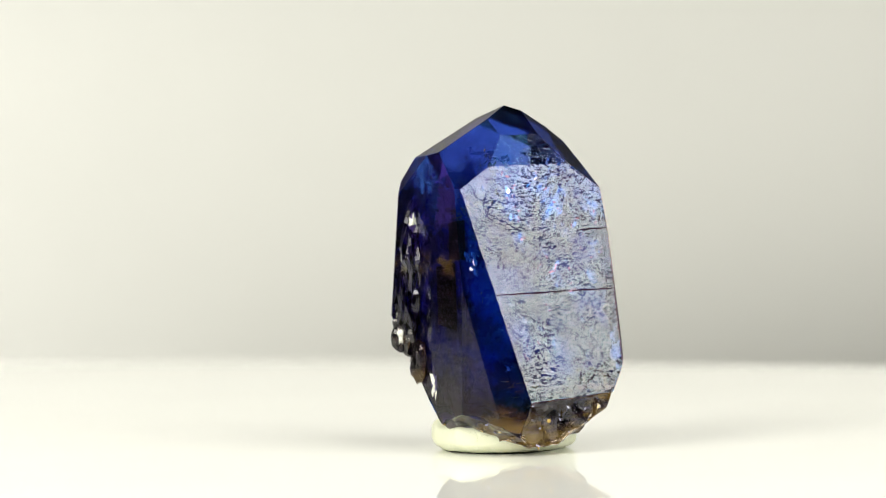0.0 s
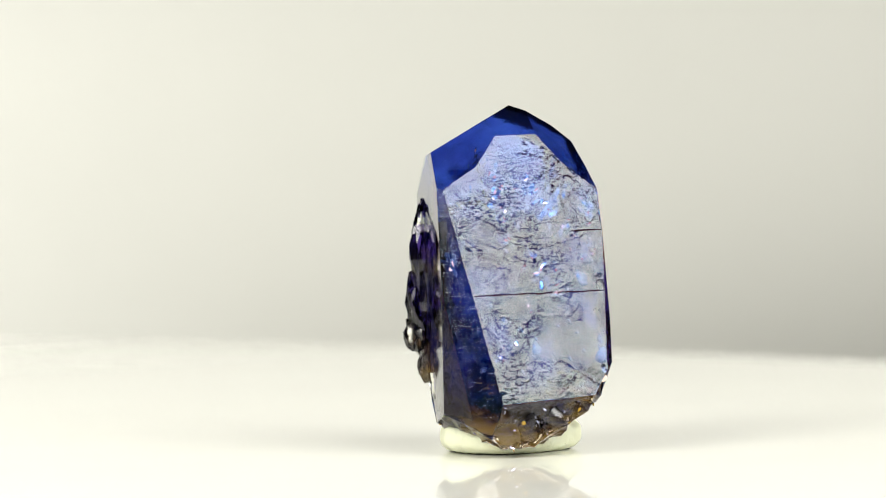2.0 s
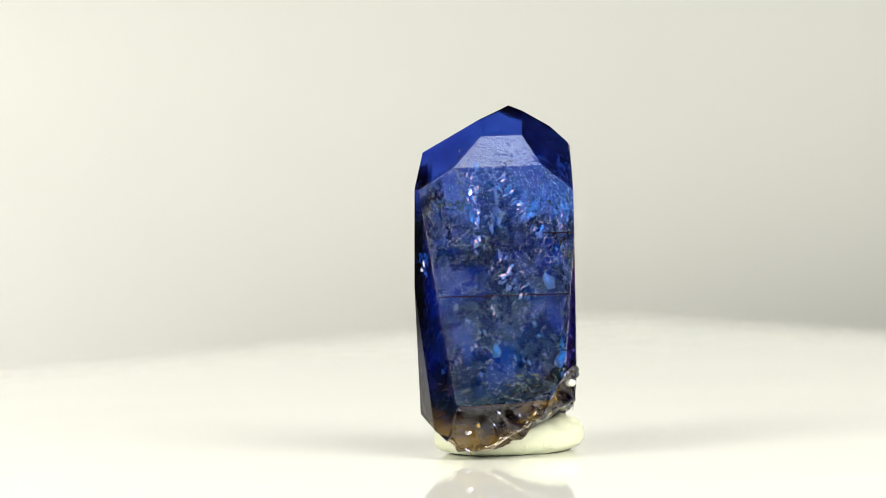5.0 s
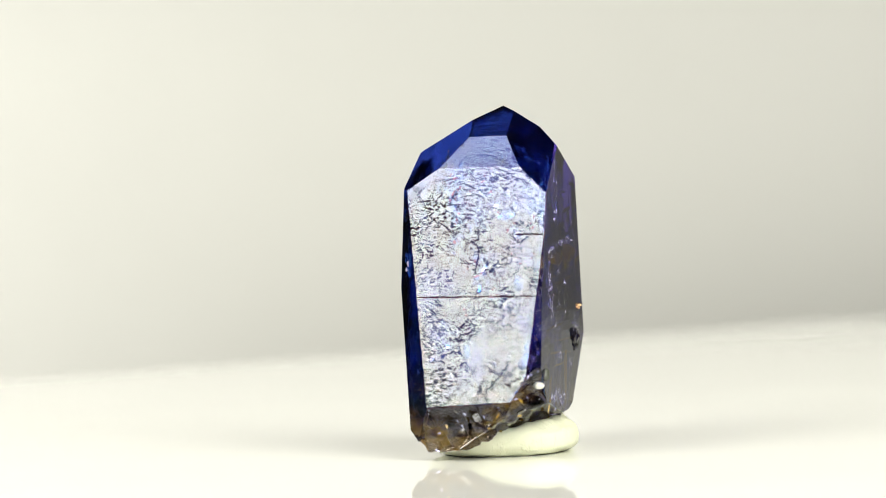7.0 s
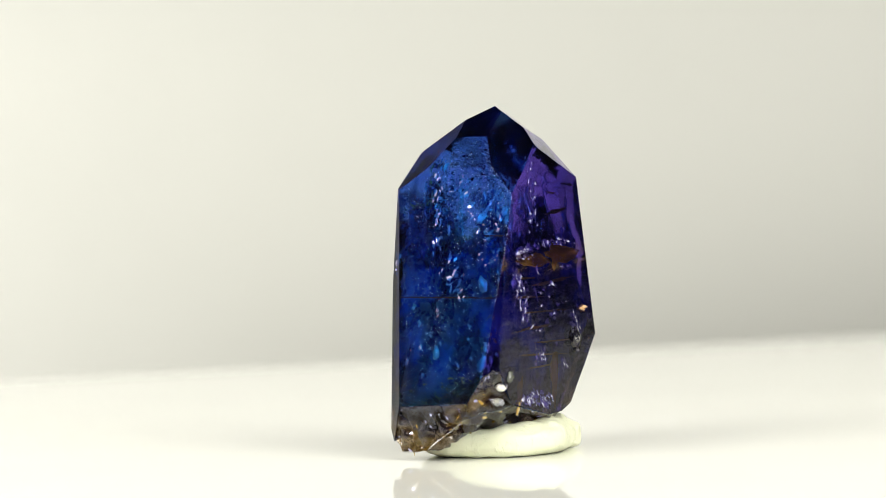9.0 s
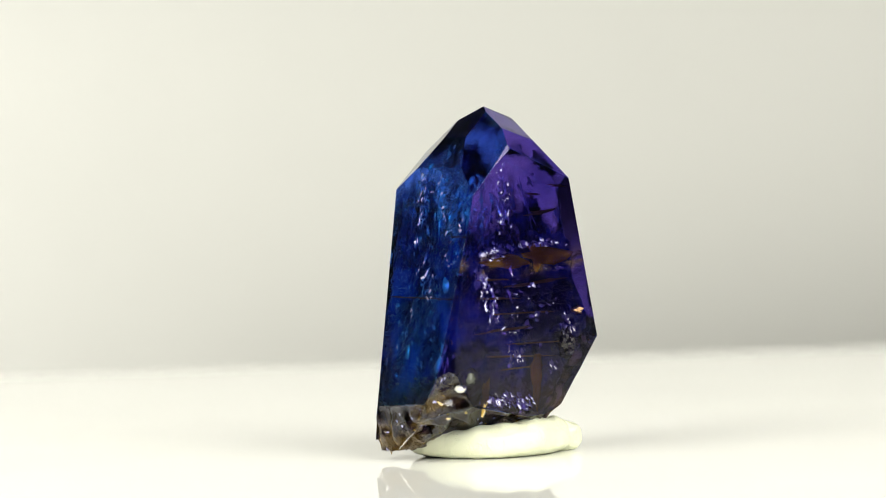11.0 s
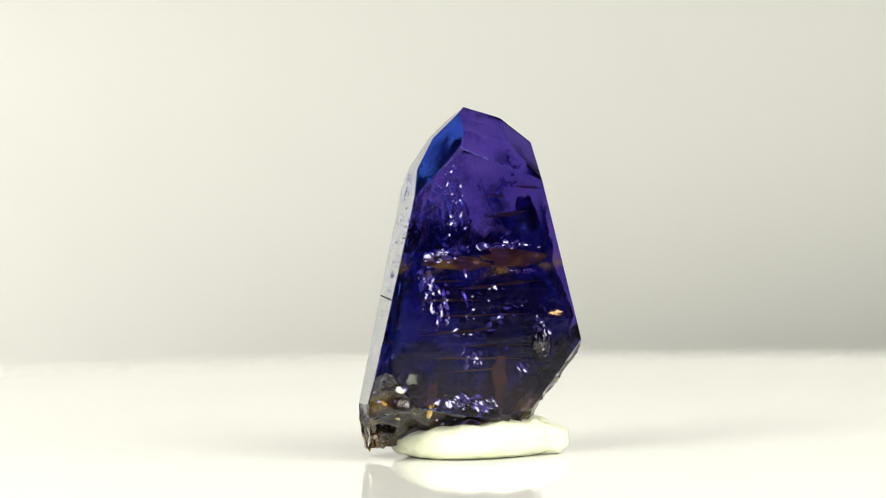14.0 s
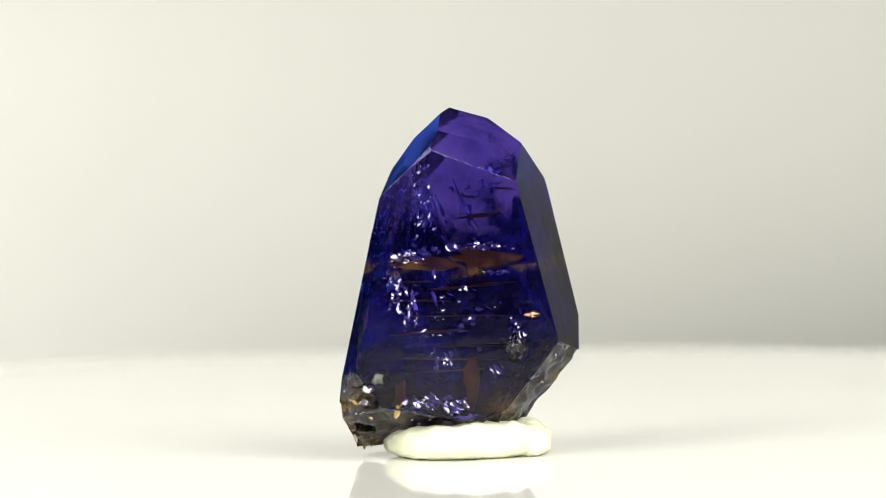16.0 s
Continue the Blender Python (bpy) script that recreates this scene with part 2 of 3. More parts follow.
# ---- the putty ----
def build_putty():
    bm = bmesh.new()
    bmesh.ops.create_icosphere(bm, subdivisions=5, radius=1.0)
    for v in bm.verts:
        n = v.co.copy()
        a = math.atan2(n.y, n.x)
        reach = 6.5 + 0.35 * math.cos(2 * (a - radians(118))) + 0.25 * math.sin(3 * a + 1.0) + 0.9 * noise.noise(Vector((n.x * 1.5, n.y * 1.5, 3)))
        flat = max(math.hypot(n.x, n.y), 1e-4)
        reach *= 1 - 0.10 * max(0.0, n.z) * (1 + noise.noise(Vector((n.x * 2.3, n.y * 2.3, 7))))
        x, y = n.x / flat * flat ** 0.42 * reach, n.y / flat * flat ** 0.42 * reach
        z = 1.45 + 1.55 * (abs(n.z) ** 0.5) * (1 if n.z > 0 else -1)
        if n.z > 0:
            z += n.z ** 0.5 * (0.75 * noise.noise(Vector((x * 0.42, y * 0.42, 1.0))) + 0.35 * noise.noise(Vector((x * 0.9, y * 0.9, 4.0))))
        crease = abs(noise.noise(Vector((x * 0.55, y * 0.55, z * 0.4 + 9.0))))
        z -= 0.30 * max(0.0, 1 - crease / 0.05) * max(0.0, n.z)
        z = max(z, 0.0)
        p = Vector((2.95 + x, 1.95 + y, z))
        p += 0.10 * noise.noise_vector(p * 1.3) * (0.0 if z == 0 else 1.0)
        p.z = max(p.z, 0.0)
        v.co = p * MM
    # a small second pinch pressed against the edge
    for v in bmesh.ops.create_icosphere(bm, subdivisions=4, radius=1.0)["verts"]:
        n = v.co.copy()
        d = 1 + 0.18 * noise.noise(n * 1.7)
        v.co = Vector((1.7 + 1.9 * n.x * d, 8.0 + 1.5 * n.y * d, max(0.0, 1.25 + 1.35 * (abs(n.z) ** 0.7) * (1 if n.z > 0 else -1) * d))) * MM
    thing = part("putty", bm, MAT["putty"], smooth=True)
    return tagged(thing, "lump of cream-white mounting putty pressed flat on the plate", "putty")


# ---- the crystal ----
HEART = Vector((4.0, 1.0, 15.0))
# each natural face: the way it looks (degrees round, degrees up) and how far it lies from the heart, in mm; b: blue, v: violet
ETCHED = (-63.4, 14.1, 5.89)
VIOLET = (41.6, -1.3, 5.35)
FACETS = (
    (-63.4, 14.1, 5.89, "e"),
    (-123.8, -2.0, 8.48, "v"),
    (-95.9, 5.7, 7.72, "b"),
    (-155.7, 0.0, 6.88, "v"),
    (112.0, 12.3, 8.96, "v"),
    (41.6, -1.3, 5.35, "v"),
    (150.4, 50.1, 13.10, "v"),
    (-161.5, 10.8, 8.91, "v"),
    (-63.5, 32.1, 8.30, "e"),
    (-63.7, 48.0, 10.59, "b"),
    (-87.1, 41.8, 10.11, "b"),
    (-24.1, 44.3, 10.75, "b"),
    (86.5, 42.0, 11.76, "v"),
    (-166.8, 60.3, 12.97, "v"),
    (59.8, 37.6, 10.90, "v"),
    (22.6, 22.2, 9.62, "v"),
    (68.6, 52.7, 12.46, "v"),
    (-12.3, 6.9, 9.03, "v"),
    (13.7, 1.0, 8.30, "v"),
    (-62.2, -5.9, 9.55, "c"),
    (166.9, -34.2, 11.40, "c"),
    (5.8, -24.1, 11.10, "c"),
    (102.3, -36.0, 11.35, "c"),
    (117.2, -84.9, 13.12, "c"),
    (-140.3, -47.1, 13.40, "c"),
    (22.2, -58.4, 12.08, "c"),
    (43.7, -40.8, 11.25, "c"),
    (61.2, -42.8, 11.80, "c"),
)


def facing(around, up):
    a, e = radians(around), radians(up)
    return Vector((math.cos(e) * math.cos(a), math.cos(e) * math.sin(a), math.sin(e)))


def depth_along(d):
    """How far the crystal reaches from its heart along d, in mm."""
    reach = 40.0
    for around, up, far, kind in FACETS:
        c = facing(around, up).dot(d)
        if c > 1e-3:
            reach = min(reach, far / c)
    return reach


def inside(p, slack=0.0):
    return all(facing(a, e).dot(p) <= far + slack for a, e, far, kind in FACETS)


def on_side(around, height, sink):
    """The place on the crystal's side at that bearing and height, sunk in by so many mm."""
    start, d = Vector((0, 0, height + 0.3 - HEART.z)), facing(around, 0)
    reach = min((far - facing(a, e).dot(start)) / facing(a, e).dot(d) for a, e, far, kind in FACETS if facing(a, e).dot(d) > 1e-3)
    return HEART + start + d * (reach - sink) + Vector((0, 0, -0.3))


def flake(bm, centre, normal, wide, tall, bend, seed, twist=0.0, thick=0.06):
    """A thin, bent, ragged sheet: one healed fracture inside the crystal (mm)."""
    n = Vector(normal).normalized()
    u = n.cross(Vector((0, 0, 1)))
    u = u.normalized() if u.length > 0.05 else Vector((1, 0, 0))
    v = u.cross(n)
    turn = Matrix.Rotation(radians(twist), 3, n)
    u, v = turn @ u, turn @ v
    rings, spokes = 4, 16
    sheets = []
    for side in (0.5, -0.5):
        grid = [[bm.verts.new(0.001 * (Vector(centre) + n * thick * side))]]
        for i in range(1, rings + 1):
            row = []
            for k in range(spokes):
                a = 2 * math.pi * k / spokes
                ragged = 1 + 0.75 * noise.noise(Vector((2.6 * math.cos(a), 2.6 * math.sin(a), seed)))
                f = i / rings * ragged
                x, y = f * wide / 2 * math.cos(a), f * tall / 2 * math.sin(a)
                lift = bend * (x * x / max(wide, 1) + 0.5 * y * y / max(tall, 1)) + 0.12 * noise.noise(Vector((x * 1.7, y * 0.9, seed)))
                edge = thick * side * (1.0 if i < rings else 0.05)
                row.append(bm.verts.new(0.001 * (Vector(centre) + u * x + v * y + n * (lift + edge))))
            grid.append(row)
        sheets.append(grid)
    for s, grid in enumerate(sheets):
        for i in range(rings):
            for k in range(spokes):
                j = (k + 1) % spokes
                ring = (grid[0][0], grid[1][k], grid[1][j]) if i == 0 else (grid[i][k], grid[i + 1][k], grid[i + 1][j], grid[i][j])
                bm.faces.new(ring if s == 0 else ring[::-1])
    for k in range(spokes):
        j = (k + 1) % spokes
        bm.faces.new((sheets[0][-1][j], sheets[0][-1][k], sheets[1][-1][k], sheets[1][-1][j]))


def shard(bm, centre, normal, wide, tall, rnd, twist, thick=0.02):
    """A flat splinter with a ragged many-cornered outline: one mirror-like bit of a fracture (mm)."""
    n = Vector(normal).normalized()
    u = n.cross(Vector((0, 0, 1)))
    u = u.normalized() if u.length > 0.05 else Vector((1, 0, 0))
    turn = Matrix.Rotation(radians(twist), 3, n)
    u, v = turn @ u, turn @ u.cross(n)
    corners = rnd.randint(5, 8)
    rim = []
    for k in range(corners):
        a = 2 * math.pi * (k + rnd.uniform(-0.3, 0.3)) / corners
        f = rnd.uniform(0.55, 1.15)
        rim.append(Vector(centre) + u * wide / 2 * f * math.cos(a) + v * tall / 2 * f * math.sin(a))
    top = [bm.verts.new(0.001 * (p + n * thick / 2)) for p in rim]
    low = [bm.verts.new(0.001 * (p - n * thick / 2)) for p in rim]
    bm.faces.new(top)
    bm.faces.new(low[::-1])
    for k in range(corners):
        j = (k + 1) % corners
        bm.faces.new((top[j], top[k], low[k], low[j]))


def feather(bm, centre, normal, wide, tall, bend, seed, twist):
    """A sheaf of thin slivers that together make one feathery fracture (mm)."""
    rnd = random.Random(100 + seed)
    n = Vector(normal).normalized()
    u = n.cross(Vector((0, 0, 1))).normalized()
    v = u.cross(n)
    turn = Matrix.Rotation(radians(twist), 3, n)
    u, v = turn @ u, turn @ v
    for k in range(11):
        x, y = rnd.uniform(-0.5, 0.5) * wide, rnd.uniform(-0.5, 0.5) * tall
        p = Vector(centre) + u * x + v * y + n * rnd.uniform(-0.3, 0.3)
        tip = (n + 0.45 * Vector((rnd.gauss(0, 1), rnd.gauss(0, 1), rnd.gauss(0, 1)))).normalized()
        if (p - HEART).length > 0.1 and not inside(p - HEART + Vector((0, 0, 0.3)), -0.5):
            continue
        shard(bm, p, tip, max(0.2, wide * rnd.uniform(0.10, 0.34)), max(0.3, tall * rnd.uniform(0.10, 0.30)), rnd, twist + rnd.uniform(-14, 14))
    flake(bm, centre, n, wide * 0.22, tall * 0.8, bend, seed * 1.7, twist, 0.03)


def lump(bm, centre, size, seed, rough=0.35, detail=3):
    """A rough little stone (mm)."""
    made = bmesh.ops.create_icosphere(bm, subdivisions=detail, radius=1.0)["verts"]
    for v in made:
        n = v.co.copy()
        d = 1 + rough * noise.fractal(n * 1.6 + Vector((seed, 0, 0)), 0.6, 2.1, 4)
        v.co = 0.001 * (Vector(centre) + Vector([n[i] * size[i] * d for i in range(3)]))


def build_crystal():
    thing = tagged(new("crystal"), "deep blue-violet gem crystal with glassy faces and brown-stained broken base", "crystal")
    drop = Vector((0, 0, -0.3))
    bm = bmesh.new()
    bmesh.ops.create_cube(bm, size=80)
    tint = bm.faces.layers.int.new("tint")
    for around, up, far, kind in FACETS:
        n = facing(around, up)
        cut = bmesh.ops.bisect_plane(bm, geom=bm.verts[:] + bm.edges[:] + bm.faces[:], dist=1e-5, plane_co=n * far, plane_no=n, clear_outer=True)
        rim = [g for g in cut["geom_cut"] if isinstance(g, bmesh.types.BMEdge)]
        if len(rim) > 2:
            for f in bmesh.ops.contextual_create(bm, geom=rim)["faces"]:
                f[tint] = "bvce".index(kind)
    for f in bm.faces:
        f.material_index = f[tint]
    bmesh.ops.recalc_face_normals(bm, faces=bm.faces)
    for v in bm.verts:
        v.co = (v.co + HEART + drop) * MM
    bmesh.ops.bevel(bm, geom=bm.edges[:], offset=0.000014, segments=1, affect="EDGES")
    # the broken base
    for k in range(5):
        low = [f for f in bm.faces if f.material_index == 2]
        edges = list({e for f in low for e in f.edges if e.calc_length() > 0.0006})
        if edges:
            bmesh.ops.subdivide_edges(bm, edges=edges, cuts=1, use_grid_fill=True)
        bmesh.ops.triangulate(bm, faces=[f for f in bm.faces if f.material_index == 2])
    bm.normal_update()
    shift = {}
    for v in bm.verts:
        if any(f.material_index == 2 for f in v.link_faces):
            p = v.co * 1000
            inner = all(f.material_index == 2 for f in v.link_faces)
            chips = abs(noise.noise(p * 0.42)) * 1.5 + 0.30 * noise.fractal(p * 1.0, 0.6, 2.1, 3)
            shift[v] = Vector(noise.noise_vector(p * 0.8)) * (0.0003 if inner else 0.00015) - v.normal * chips * (0.0007 if inner else 0.0003)
    for v, d in shift.items():
        v.co += d
        v.co.z = max(v.co.z, 0.0004)
    bmesh.ops.recalc_face_normals(bm, faces=bm.faces)
    body = part("crystal_body", bm, [MAT["blue"], MAT["violet"], MAT["crust"], MAT["etched"]], thing)
    for poly in body.data.polygons:
        poly.use_smooth = poly.material_index == 2

    # painted glints of the broken base: pale and amber splinters that lie on its chips
    rnd = random.Random(41)
    chips = [(q.center.copy(), q.normal.copy()) for q in body.data.polygons if q.material_index == 2]
    for skin, count, words in (("pale", 120, "tiny pale splinters coloured as glints on the broken base"), ("amber", 80, "amber splinters on the broken base")):
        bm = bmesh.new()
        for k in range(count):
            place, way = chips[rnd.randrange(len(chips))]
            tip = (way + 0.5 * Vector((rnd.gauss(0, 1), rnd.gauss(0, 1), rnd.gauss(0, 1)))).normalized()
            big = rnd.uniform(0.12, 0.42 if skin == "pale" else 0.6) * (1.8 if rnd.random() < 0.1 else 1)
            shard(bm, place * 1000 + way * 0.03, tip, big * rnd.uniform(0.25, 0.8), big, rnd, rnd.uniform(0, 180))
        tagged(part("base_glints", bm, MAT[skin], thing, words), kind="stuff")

    # an added dark core for the inner darkness, in the lower two thirds
    bm = bmesh.new()
    bmesh.ops.create_icosphere(bm, subdivisions=5, radius=1.0)
    for v in bm.verts:
        d = v.co.normalized()
        q = d * depth_along(d) * 0.84
        q *= 1 + 0.10 * noise.fractal(d * 2.5, 0.6, 2.0, 4)
        v.co = (q + HEART + drop) * MM
    part("shade_core", bm, MAT["core"], thing, "dark mottled shape added for the darkness inside the crystal", smooth=True)

    # healed fractures
    for k, (centre, normal, wide, tall, bend, twist) in enumerate((
            ((4.6, -0.4, 20.6), (0.75, -0.6, 0.1), 1.6, 7.5, 0.5, 6), ((7.2, 1.2, 20.8), (0.3, -0.9, 0.25), 2.2, 5.0, 0.7, -32),
            ((6.4, 2.6, 19.2), (0.7, 0.7, 0.1), 1.8, 7.0, 0.6, 18), ((8.0, 0.6, 15.2), (0.5, -0.8, 0.3), 2.6, 3.4, 0.8, -25),
            ((5.8, 4.6, 21.4), (0.3, 0.9, 0.2), 1.4, 5.6, 0.4, 24), ((1.2, -2.8, 20.5), (-0.7, -0.7, 0.1), 1.2, 4.5, 0.5, -14),
            ((9.6, 1.8, 13.6), (0.6, 0.6, 0.2), 1.6, 2.8, 0.5, 8), ((5.4, -2.6, 12.6), (0.4, -0.9, 0.2), 5.0, 5.6, 0.9, 20), ((9.2, -0.8, 9.8), (0.3, -0.8, 0.5), 3.2, 3.8, 0.8, -40),
            ((6.6, -1.6, 22.6), (0.2, -0.9, 0.4), 2.4, 1.2, 0.7, -38), ((8.4, 0.4, 18.4), (0.6, -0.7, 0.3), 3.4, 0.9, 0.9, -42), ((3.2, -4.6, 9.0), (0.1, -1.0, 0.1), 1.0, 4.2, 0.8, 30),
            ((8.8, 3.4, 16.0), (0.7, 0.6, 0.3), 1.2, 1.6, 0.6, 4), ((8.6, 3.2, 13.8), (0.6, 0.7, 0.3), 1.4, 1.8, 0.6, 12), ((7.6, 4.6, 18.0), (0.5, 0.8, 0.5), 6.5, 0.9, 0.5, 3),
            ((-2.4, 2.8, 15.6), (-0.8, -0.5, 0.2), 1.6, 5.4, 0.6, 10), ((-3.4, 4.6, 9.6), (-0.8, -0.5, 0.1), 1.2, 3.4, 0.6, -8), ((4.0, 6.8, 8.0), (0.4, 0.8, 0.4), 1.6, 1.0, 0.6, 30), ((2.6, 4.2, 23.2), (0.1, 0.9, 0.5), 4.2, 1.2, 0.5, 12))):
        bm = bmesh.new()
        feather(bm, centre, normal, wide, tall, bend, k, twist)
        part("fracture", bm, MAT["pale"], thing, "pale feathery fracture inside the crystal", smooth=True)
    # splinters coloured as glints, some set at the surface to stay whitish
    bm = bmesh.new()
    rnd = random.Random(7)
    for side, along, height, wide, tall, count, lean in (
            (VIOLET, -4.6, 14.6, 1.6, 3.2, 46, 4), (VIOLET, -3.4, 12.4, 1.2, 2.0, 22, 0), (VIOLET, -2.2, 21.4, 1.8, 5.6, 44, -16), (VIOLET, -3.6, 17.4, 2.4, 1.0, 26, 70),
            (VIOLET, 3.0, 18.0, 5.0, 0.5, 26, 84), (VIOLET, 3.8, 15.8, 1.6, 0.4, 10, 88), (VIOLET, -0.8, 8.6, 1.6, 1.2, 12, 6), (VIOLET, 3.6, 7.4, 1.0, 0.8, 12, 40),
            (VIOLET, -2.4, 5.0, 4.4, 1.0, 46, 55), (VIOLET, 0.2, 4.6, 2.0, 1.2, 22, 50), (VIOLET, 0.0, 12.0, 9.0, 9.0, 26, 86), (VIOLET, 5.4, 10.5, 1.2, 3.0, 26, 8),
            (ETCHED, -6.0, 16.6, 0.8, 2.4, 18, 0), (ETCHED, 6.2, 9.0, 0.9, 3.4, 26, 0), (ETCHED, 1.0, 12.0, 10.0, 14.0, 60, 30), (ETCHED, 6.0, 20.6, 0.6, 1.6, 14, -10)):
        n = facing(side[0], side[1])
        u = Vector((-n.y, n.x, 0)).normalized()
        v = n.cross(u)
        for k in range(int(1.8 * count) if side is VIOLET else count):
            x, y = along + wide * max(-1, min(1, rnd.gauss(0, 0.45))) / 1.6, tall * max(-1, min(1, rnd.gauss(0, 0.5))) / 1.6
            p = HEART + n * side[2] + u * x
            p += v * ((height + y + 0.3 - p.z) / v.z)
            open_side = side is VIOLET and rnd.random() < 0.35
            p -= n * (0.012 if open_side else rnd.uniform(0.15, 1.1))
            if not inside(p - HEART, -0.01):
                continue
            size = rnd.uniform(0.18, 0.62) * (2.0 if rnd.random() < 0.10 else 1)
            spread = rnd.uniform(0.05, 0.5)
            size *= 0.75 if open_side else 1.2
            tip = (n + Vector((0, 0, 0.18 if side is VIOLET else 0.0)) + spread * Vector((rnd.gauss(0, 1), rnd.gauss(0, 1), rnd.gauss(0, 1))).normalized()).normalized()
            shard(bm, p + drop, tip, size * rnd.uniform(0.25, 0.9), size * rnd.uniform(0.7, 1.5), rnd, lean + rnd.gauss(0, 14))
    tagged(part("fracture_glitter", bm, MAT["pale"], thing, "many tiny pale splinters coloured as fracture glints", smooth=True), kind="stuff")

    # brown growth bands just under the large violet face
    n = facing(VIOLET[0], VIOLET[1])
    u, base = Vector((-n.y, n.x, 0)).normalized(), HEART + n * VIOLET[2] + drop
    for k, (along, height, wide, tall, lean) in enumerate((
            (-1.6, 16.6, 6.0, 1.1, 2), (2.8, 17.0, 5.6, 1.6, 5), (2.6, 20.6, 4.2, 0.34, -4), (4.6, 22.8, 2.2, 0.25, 4), (1.8, 22.2, 1.8, 0.2, 6),
            (2.0, 14.7, 6.6, 0.35, -3), (-3.0, 13.6, 5.0, 0.22, 2), (0.6, 12.2, 8.0, 0.2, 1), (-2.0, 10.9, 6.4, 0.25, -2), (1.4, 9.6, 6.6, 0.22, 1),
            (1.6, 6.6, 1.4, 5.0, 0), (2.0, 17.0, 1.2, 2.6, 0), (-4.6, 5.4, 1.0, 3.0, 10),
            (-1.0, 8.6, 8.0, 0.2, 3), (0.4, 7.6, 6.0, 0.18, -1), (-3.2, 15.2, 4.0, 0.2, 2))):
        bm = bmesh.new()
        p = base + u * along - n * (0.5 + 0.1 * (k % 3) if tall < 0.9 else 0.14 if wide > 2 else 0.32)
        p.z = height
        flake(bm, p, n, wide, tall, 0.03, 11.7 + k * 2.3, -lean, 0.08)
        golden = tall > 0.9
        part("growth_band", bm, MAT["amber" if golden else "brown"], thing, "golden-brown growth band under the violet face" if golden else "thin brown growth band under the violet face", smooth=True)

    # wisps of splinters under the etched face: each runs from one place past a second to a third (along, height)
    n = facing(ETCHED[0], ETCHED[1])
    u = Vector((-n.y, n.x, 0)).normalized()
    v = n.cross(u)
    for k, (skin, a, b, c, count, broad, size, deep) in enumerate((
            ("pale", (-1.9, 25.4), (-1.9, 22.0), (-1.5, 18.0), 60, 0.30, 0.75, 0.9), ("pale", (-0.6, 23.0), (2.0, 21.6), (4.4, 19.0), 40, 0.30, 0.7, 1.4),
            ("pale", (0.4, 24.0), (2.6, 22.0), (4.2, 20.2), 26, 0.25, 0.6, 1.8), ("pale", (1.0, 16.0), (1.9, 15.0), (3.2, 12.8), 46, 0.55, 0.8, 0.8),
            ("pale", (-4.4, 7.4), (-2.8, 7.6), (-2.4, 9.8), 26, 0.12, 0.5, 0.8), ("pale", (4.4, 18.0), (5.0, 17.0), (6.0, 16.6), 26, 0.40, 0.5, 0.7),
            ("pale", (0.0, 16.6), (0.4, 13.0), (-1.0, 9.0), 24, 0.30, 0.5, 1.6), ("pale", (5.6, 21.6), (5.8, 20.4), (5.8, 19.2), 20, 0.2, 0.55, 0.6),
            ("brown", (-6.6, 20.2), (-4.4, 22.6), (-2.2, 20.6), 60, 0.16, 0.7, 1.2), ("brown", (-3.4, 26.4), (-3.2, 24.0), (-2.6, 21.6), 50, 0.28, 0.6, 0.7),
            ("brown", (-1.2, 20.4), (0.0, 18.6), (-0.6, 16.6), 34, 0.55, 0.28, 0.6), ("brown", (1.0, 16.4), (-0.6, 15.0), (-1.4, 12.0), 40, 0.2, 0.5, 1.8),
            ("brown", (-4.2, 5.6), (0.0, 4.6), (4.6, 6.4), 70, 0.7, 0.9, 1.0), ("brown", (-6.0, 15.4), (-5.8, 13.0), (-5.4, 10.0), 34, 0.15, 0.4, 0.5),
            ("brown", (5.6, 16.0), (6.2, 12.0), (6.0, 8.0), 40, 0.35, 0.5, 0.8))):
        rnd = random.Random(300 + k)
        bm = bmesh.new()
        for i in range(count):
            f = rnd.random()
            x, h = [(1 - f) ** 2 * a[j] + 2 * f * (1 - f) * b[j] + f * f * c[j] + rnd.gauss(0, broad) for j in (0, 1)]
            # a share of the pale ones lies at the surface as painted lilac glints
            p = HEART + n * (ETCHED[2] - (0.015 if skin == "pale" and rnd.random() < 0.3 else deep * rnd.uniform(0.6, 1.5))) + u * x
            p += v * ((h + 0.3 - p.z) / v.z)
            if not inside(p - HEART, -0.01):
                continue
            run = [(1 - f) * (b[j] - a[j]) + f * (c[j] - b[j]) for j in (0, 1)]
            tip = (n + 0.45 * Vector((rnd.gauss(0, 1), rnd.gauss(0, 1), rnd.gauss(0, 1)))).normalized()
            big = size * rnd.uniform(0.3, 1.15)
            shard(bm, p + drop, tip, big * (rnd.uniform(0.25, 0.6) if skin == "pale" else rnd.uniform(0.12, 0.3)), big, rnd, math.degrees(math.atan2(run[0], run[1])) + rnd.gauss(0, 18))
        part("wisp", bm, MAT[skin], thing, "wisp of pale lilac fracture splinters" if skin == "pale" else "wisp of rusty brown splinters inside")

    # two dark cracks across the large etched face
    n = facing(ETCHED[0], ETCHED[1])
    u = Vector((-n.y, n.x, 0)).normalized()
    v = n.cross(u)
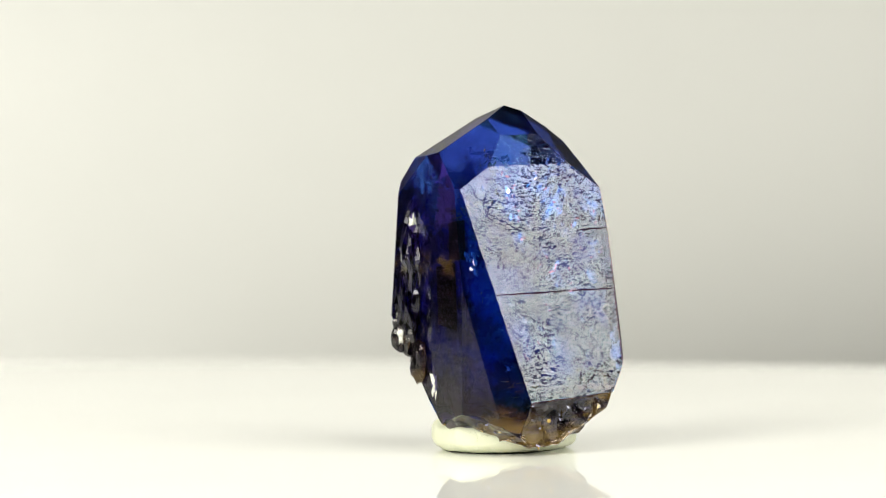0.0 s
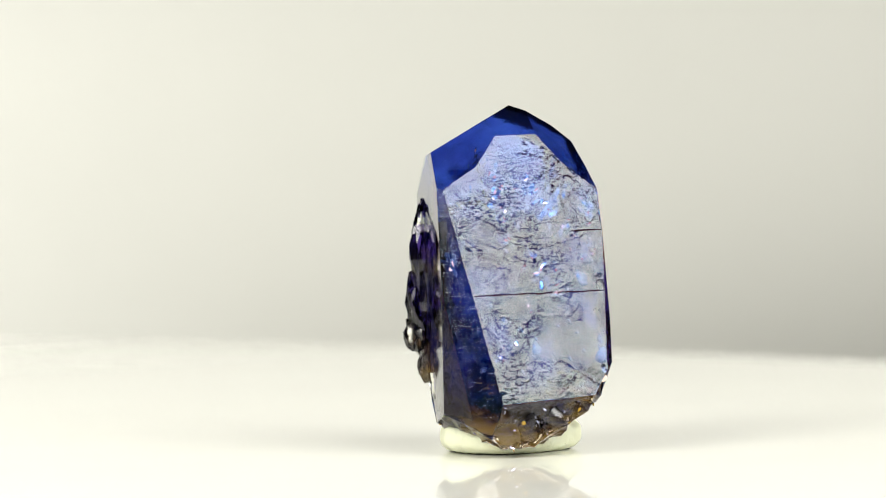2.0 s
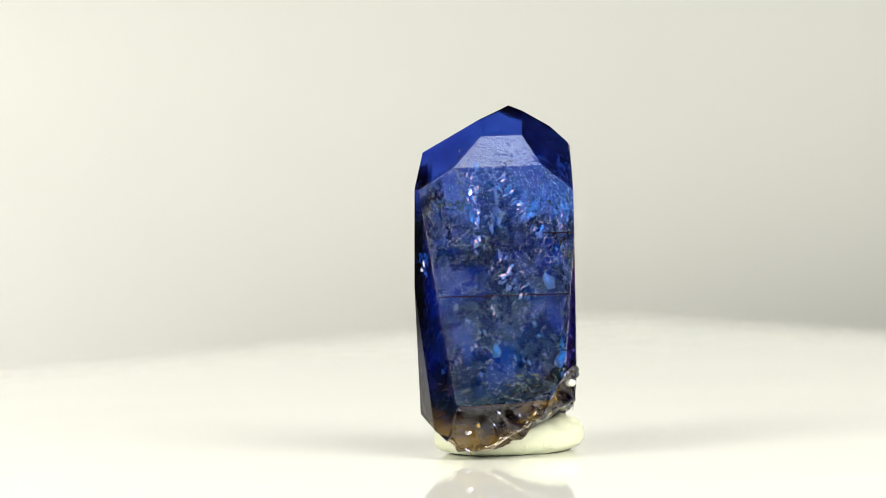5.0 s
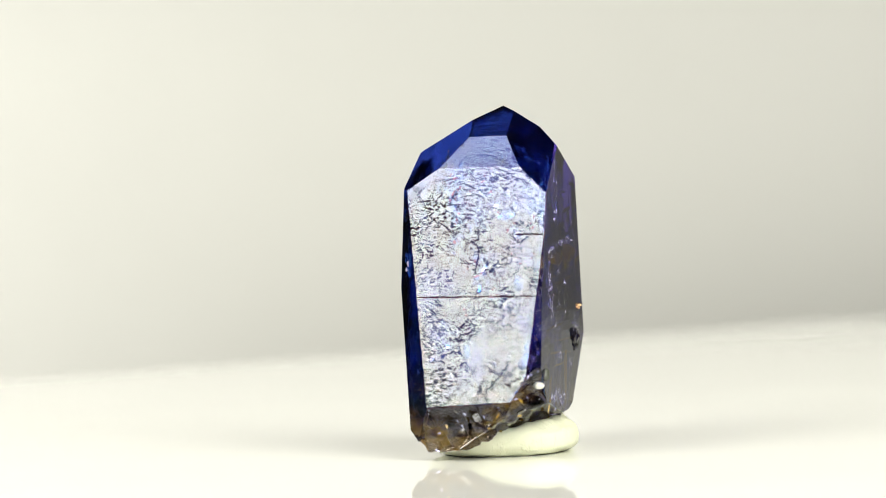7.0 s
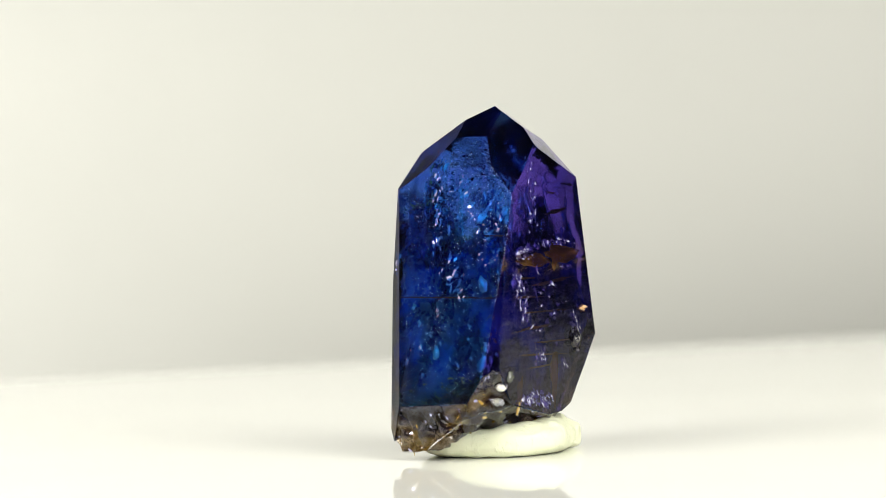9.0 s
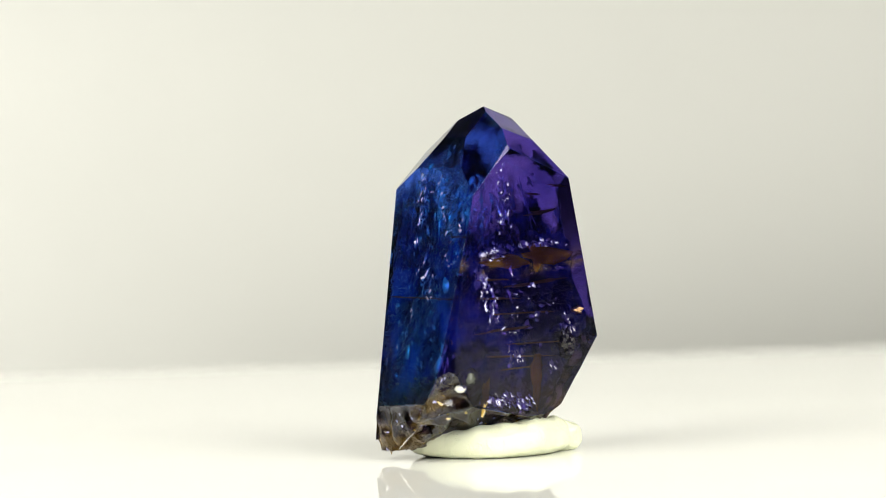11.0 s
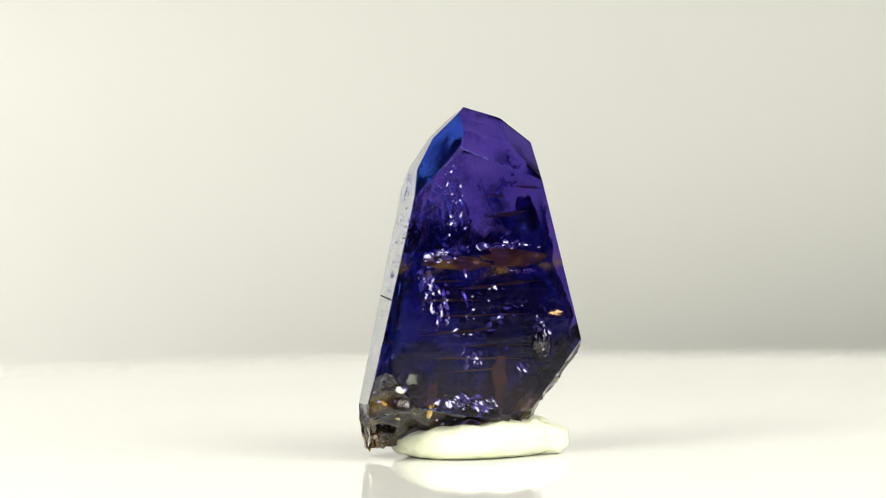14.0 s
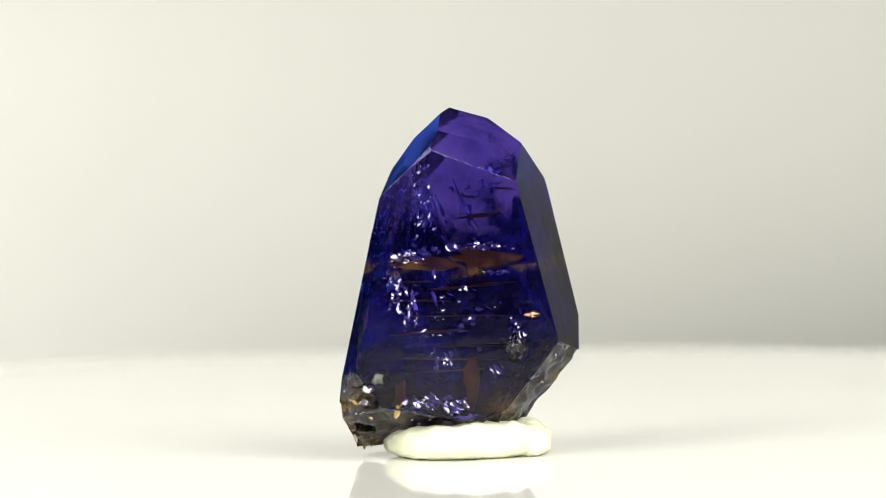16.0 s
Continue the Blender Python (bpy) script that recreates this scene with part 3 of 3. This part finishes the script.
    for left, right, height, lean in ((-8.0, 8.0, 13.75, 0.4), (4.3, 8.0, 18.9, 0.2)):
        bm = bmesh.new()
        ends = []
        steps = 160
        for k in range(steps + 1):
            f = k / steps
            along = left + (right - left) * f
            p = HEART + drop + n * ETCHED[2] + u * along
            p += v * ((height - p.z) / v.z + math.radians(lean) * along + 0.03 * noise.noise(Vector((along * 2, height, 0))))
            if not inside(p - HEART - drop + (u if along > 0 else -u) * 0.04, 0.01):
                continue
            half = 0.050 + 0.03 * noise.noise(Vector((along * 1.1, height, 5)))
            half = max(half, 0.022)
            ends.append([bm.verts.new((p + v * a * half + n * b) * MM) for a, b in ((-1, 0.012), (1, 0.012), (1, -0.05), (-1, -0.05))])
        for a, b in zip(ends, ends[1:]):
            for i in range(4):
                bm.faces.new((a[i], b[i], b[(i + 1) % 4], a[(i + 1) % 4]))
        bm.faces.new(ends[0])
        bm.faces.new(ends[-1][::-1])
        bmesh.ops.recalc_face_normals(bm, faces=bm.faces)
        part("crack", bm, MAT["crack"], thing, "fine dark crack across the etched face")

    # small minerals grown on the crystal
    bm = bmesh.new()
    lump(bm, (12.3, -1.2, 6.3), (0.42, 0.5, 0.32), 2.0, 0.25)
    part("white_grain", bm, MAT["white"], thing, "small white mineral grain", smooth=True)
    bm = bmesh.new()
    lump(bm, (11.55, -0.8, 7.1), (0.9, 1.1, 0.8), 5.0, 0.4)
    part("grey_grain", bm, MAT["grey"], thing, "small grey-green mineral grain", smooth=True)
    bm = bmesh.new()
    lump(bm, (3.0, 9.35, 12.1), (0.75, 0.6, 0.30), 8.0, 0.6)
    part("orange_grain", bm, MAT["orange"], thing, "pale orange chip on the crystal's edge", smooth=True)
    for k, (around, height, sink, size, skin) in enumerate((
            (92, 9.4, 1.0, (0.9, 1.2, 1.3), "crust"), (-52, 2.4, 1.3, (1.0, 1.3, 0.9), "crust"), (-64, 2.2, 1.4, (1.1, 1.3, 1.4), "crust"),
            (167, 16.6, 0.2, (1.3, 1.6, 4.2), "violet"), (167, 20.4, 0.3, (0.6, 1.0, 1.6), "violet"), (166, 12.8, -0.2, (1.4, 1.6, 3.2), "violet"),
            (165, 10.2, -0.5, (1.3, 1.4, 1.9), "crust"), (172, 7.8, 0.2, (1.0, 1.3, 2.0), "crust"))):
        bm = bmesh.new()
        lump(bm, (0, 0, 0), size, 20.0 + k * 3, 0.30)
        turn = Matrix.Rotation(radians(around), 4, "Z")
        for v in bm.verts:
            v.co = turn @ v.co + on_side(around, height, sink) * MM
        part("side_growth", bm, MAT[skin], thing, "rough glassy growth on the crystal's side")
    for k, (around, height, sink, size) in enumerate(((171, 10.2, -1.45, (0.3, 0.4, 0.7)), (192, 5.8, 0.2, (0.3, 0.5, 1.1)), (172, 19.8, -0.15, (0.3, 0.5, 0.7)))):
        bm = bmesh.new()
        lump(bm, (0, 0, 0), size, 70.0 + k * 3, 0.9)
        turn = Matrix.Rotation(radians(around), 4, "Z")
        for v in bm.verts:
            v.co = turn @ v.co + on_side(around, height, sink) * MM
        part("white_patch", bm, MAT["white"], thing, "whitish chalky patch on the glassy growth", smooth=True)
    # square-edged brown veils behind the violet side faces
    for around, height, wide, tall in ((-143, 13.6, 3.4, 5.4), (-128, 18.4, 1.7, 3.2)):
        n = facing(around, 0)
        u, p = Vector((-n.y, n.x, 0)), on_side(around, height, 0.5)
        bm = bmesh.new()
        rim = [p + u * wide / 2 * a + Vector((0, 0, tall / 2 * b * (1 + 0.08 * a))) for a, b in ((-1, -1), (1, -1), (1, 1), (-1, 1))]
        front, back = ([bm.verts.new((q + n * o) * MM) for q in rim] for o in (0.04, -0.04))
        bm.faces.new(front)
        bm.faces.new(back[::-1])
        for k in range(4):
            bm.faces.new((front[(k + 1) % 4], front[k], back[k], back[(k + 1) % 4]))
        part("brown_veil", bm, MAT["veil"], thing, "clear brown square-edged veil inside")
    return thing


build_studio()
TURNTABLE = build_turntable()
PUTTY = build_putty()
CRYSTAL = build_crystal()


def motions():
    rows = [(t / 2, pose(0, 0, 0, 0, 0, -SPIN * t / 2)) for t in range(33)]
    walk(TURNTABLE, rows)
    walk(PUTTY, rows)
    walk(CRYSTAL, rows)


motions()
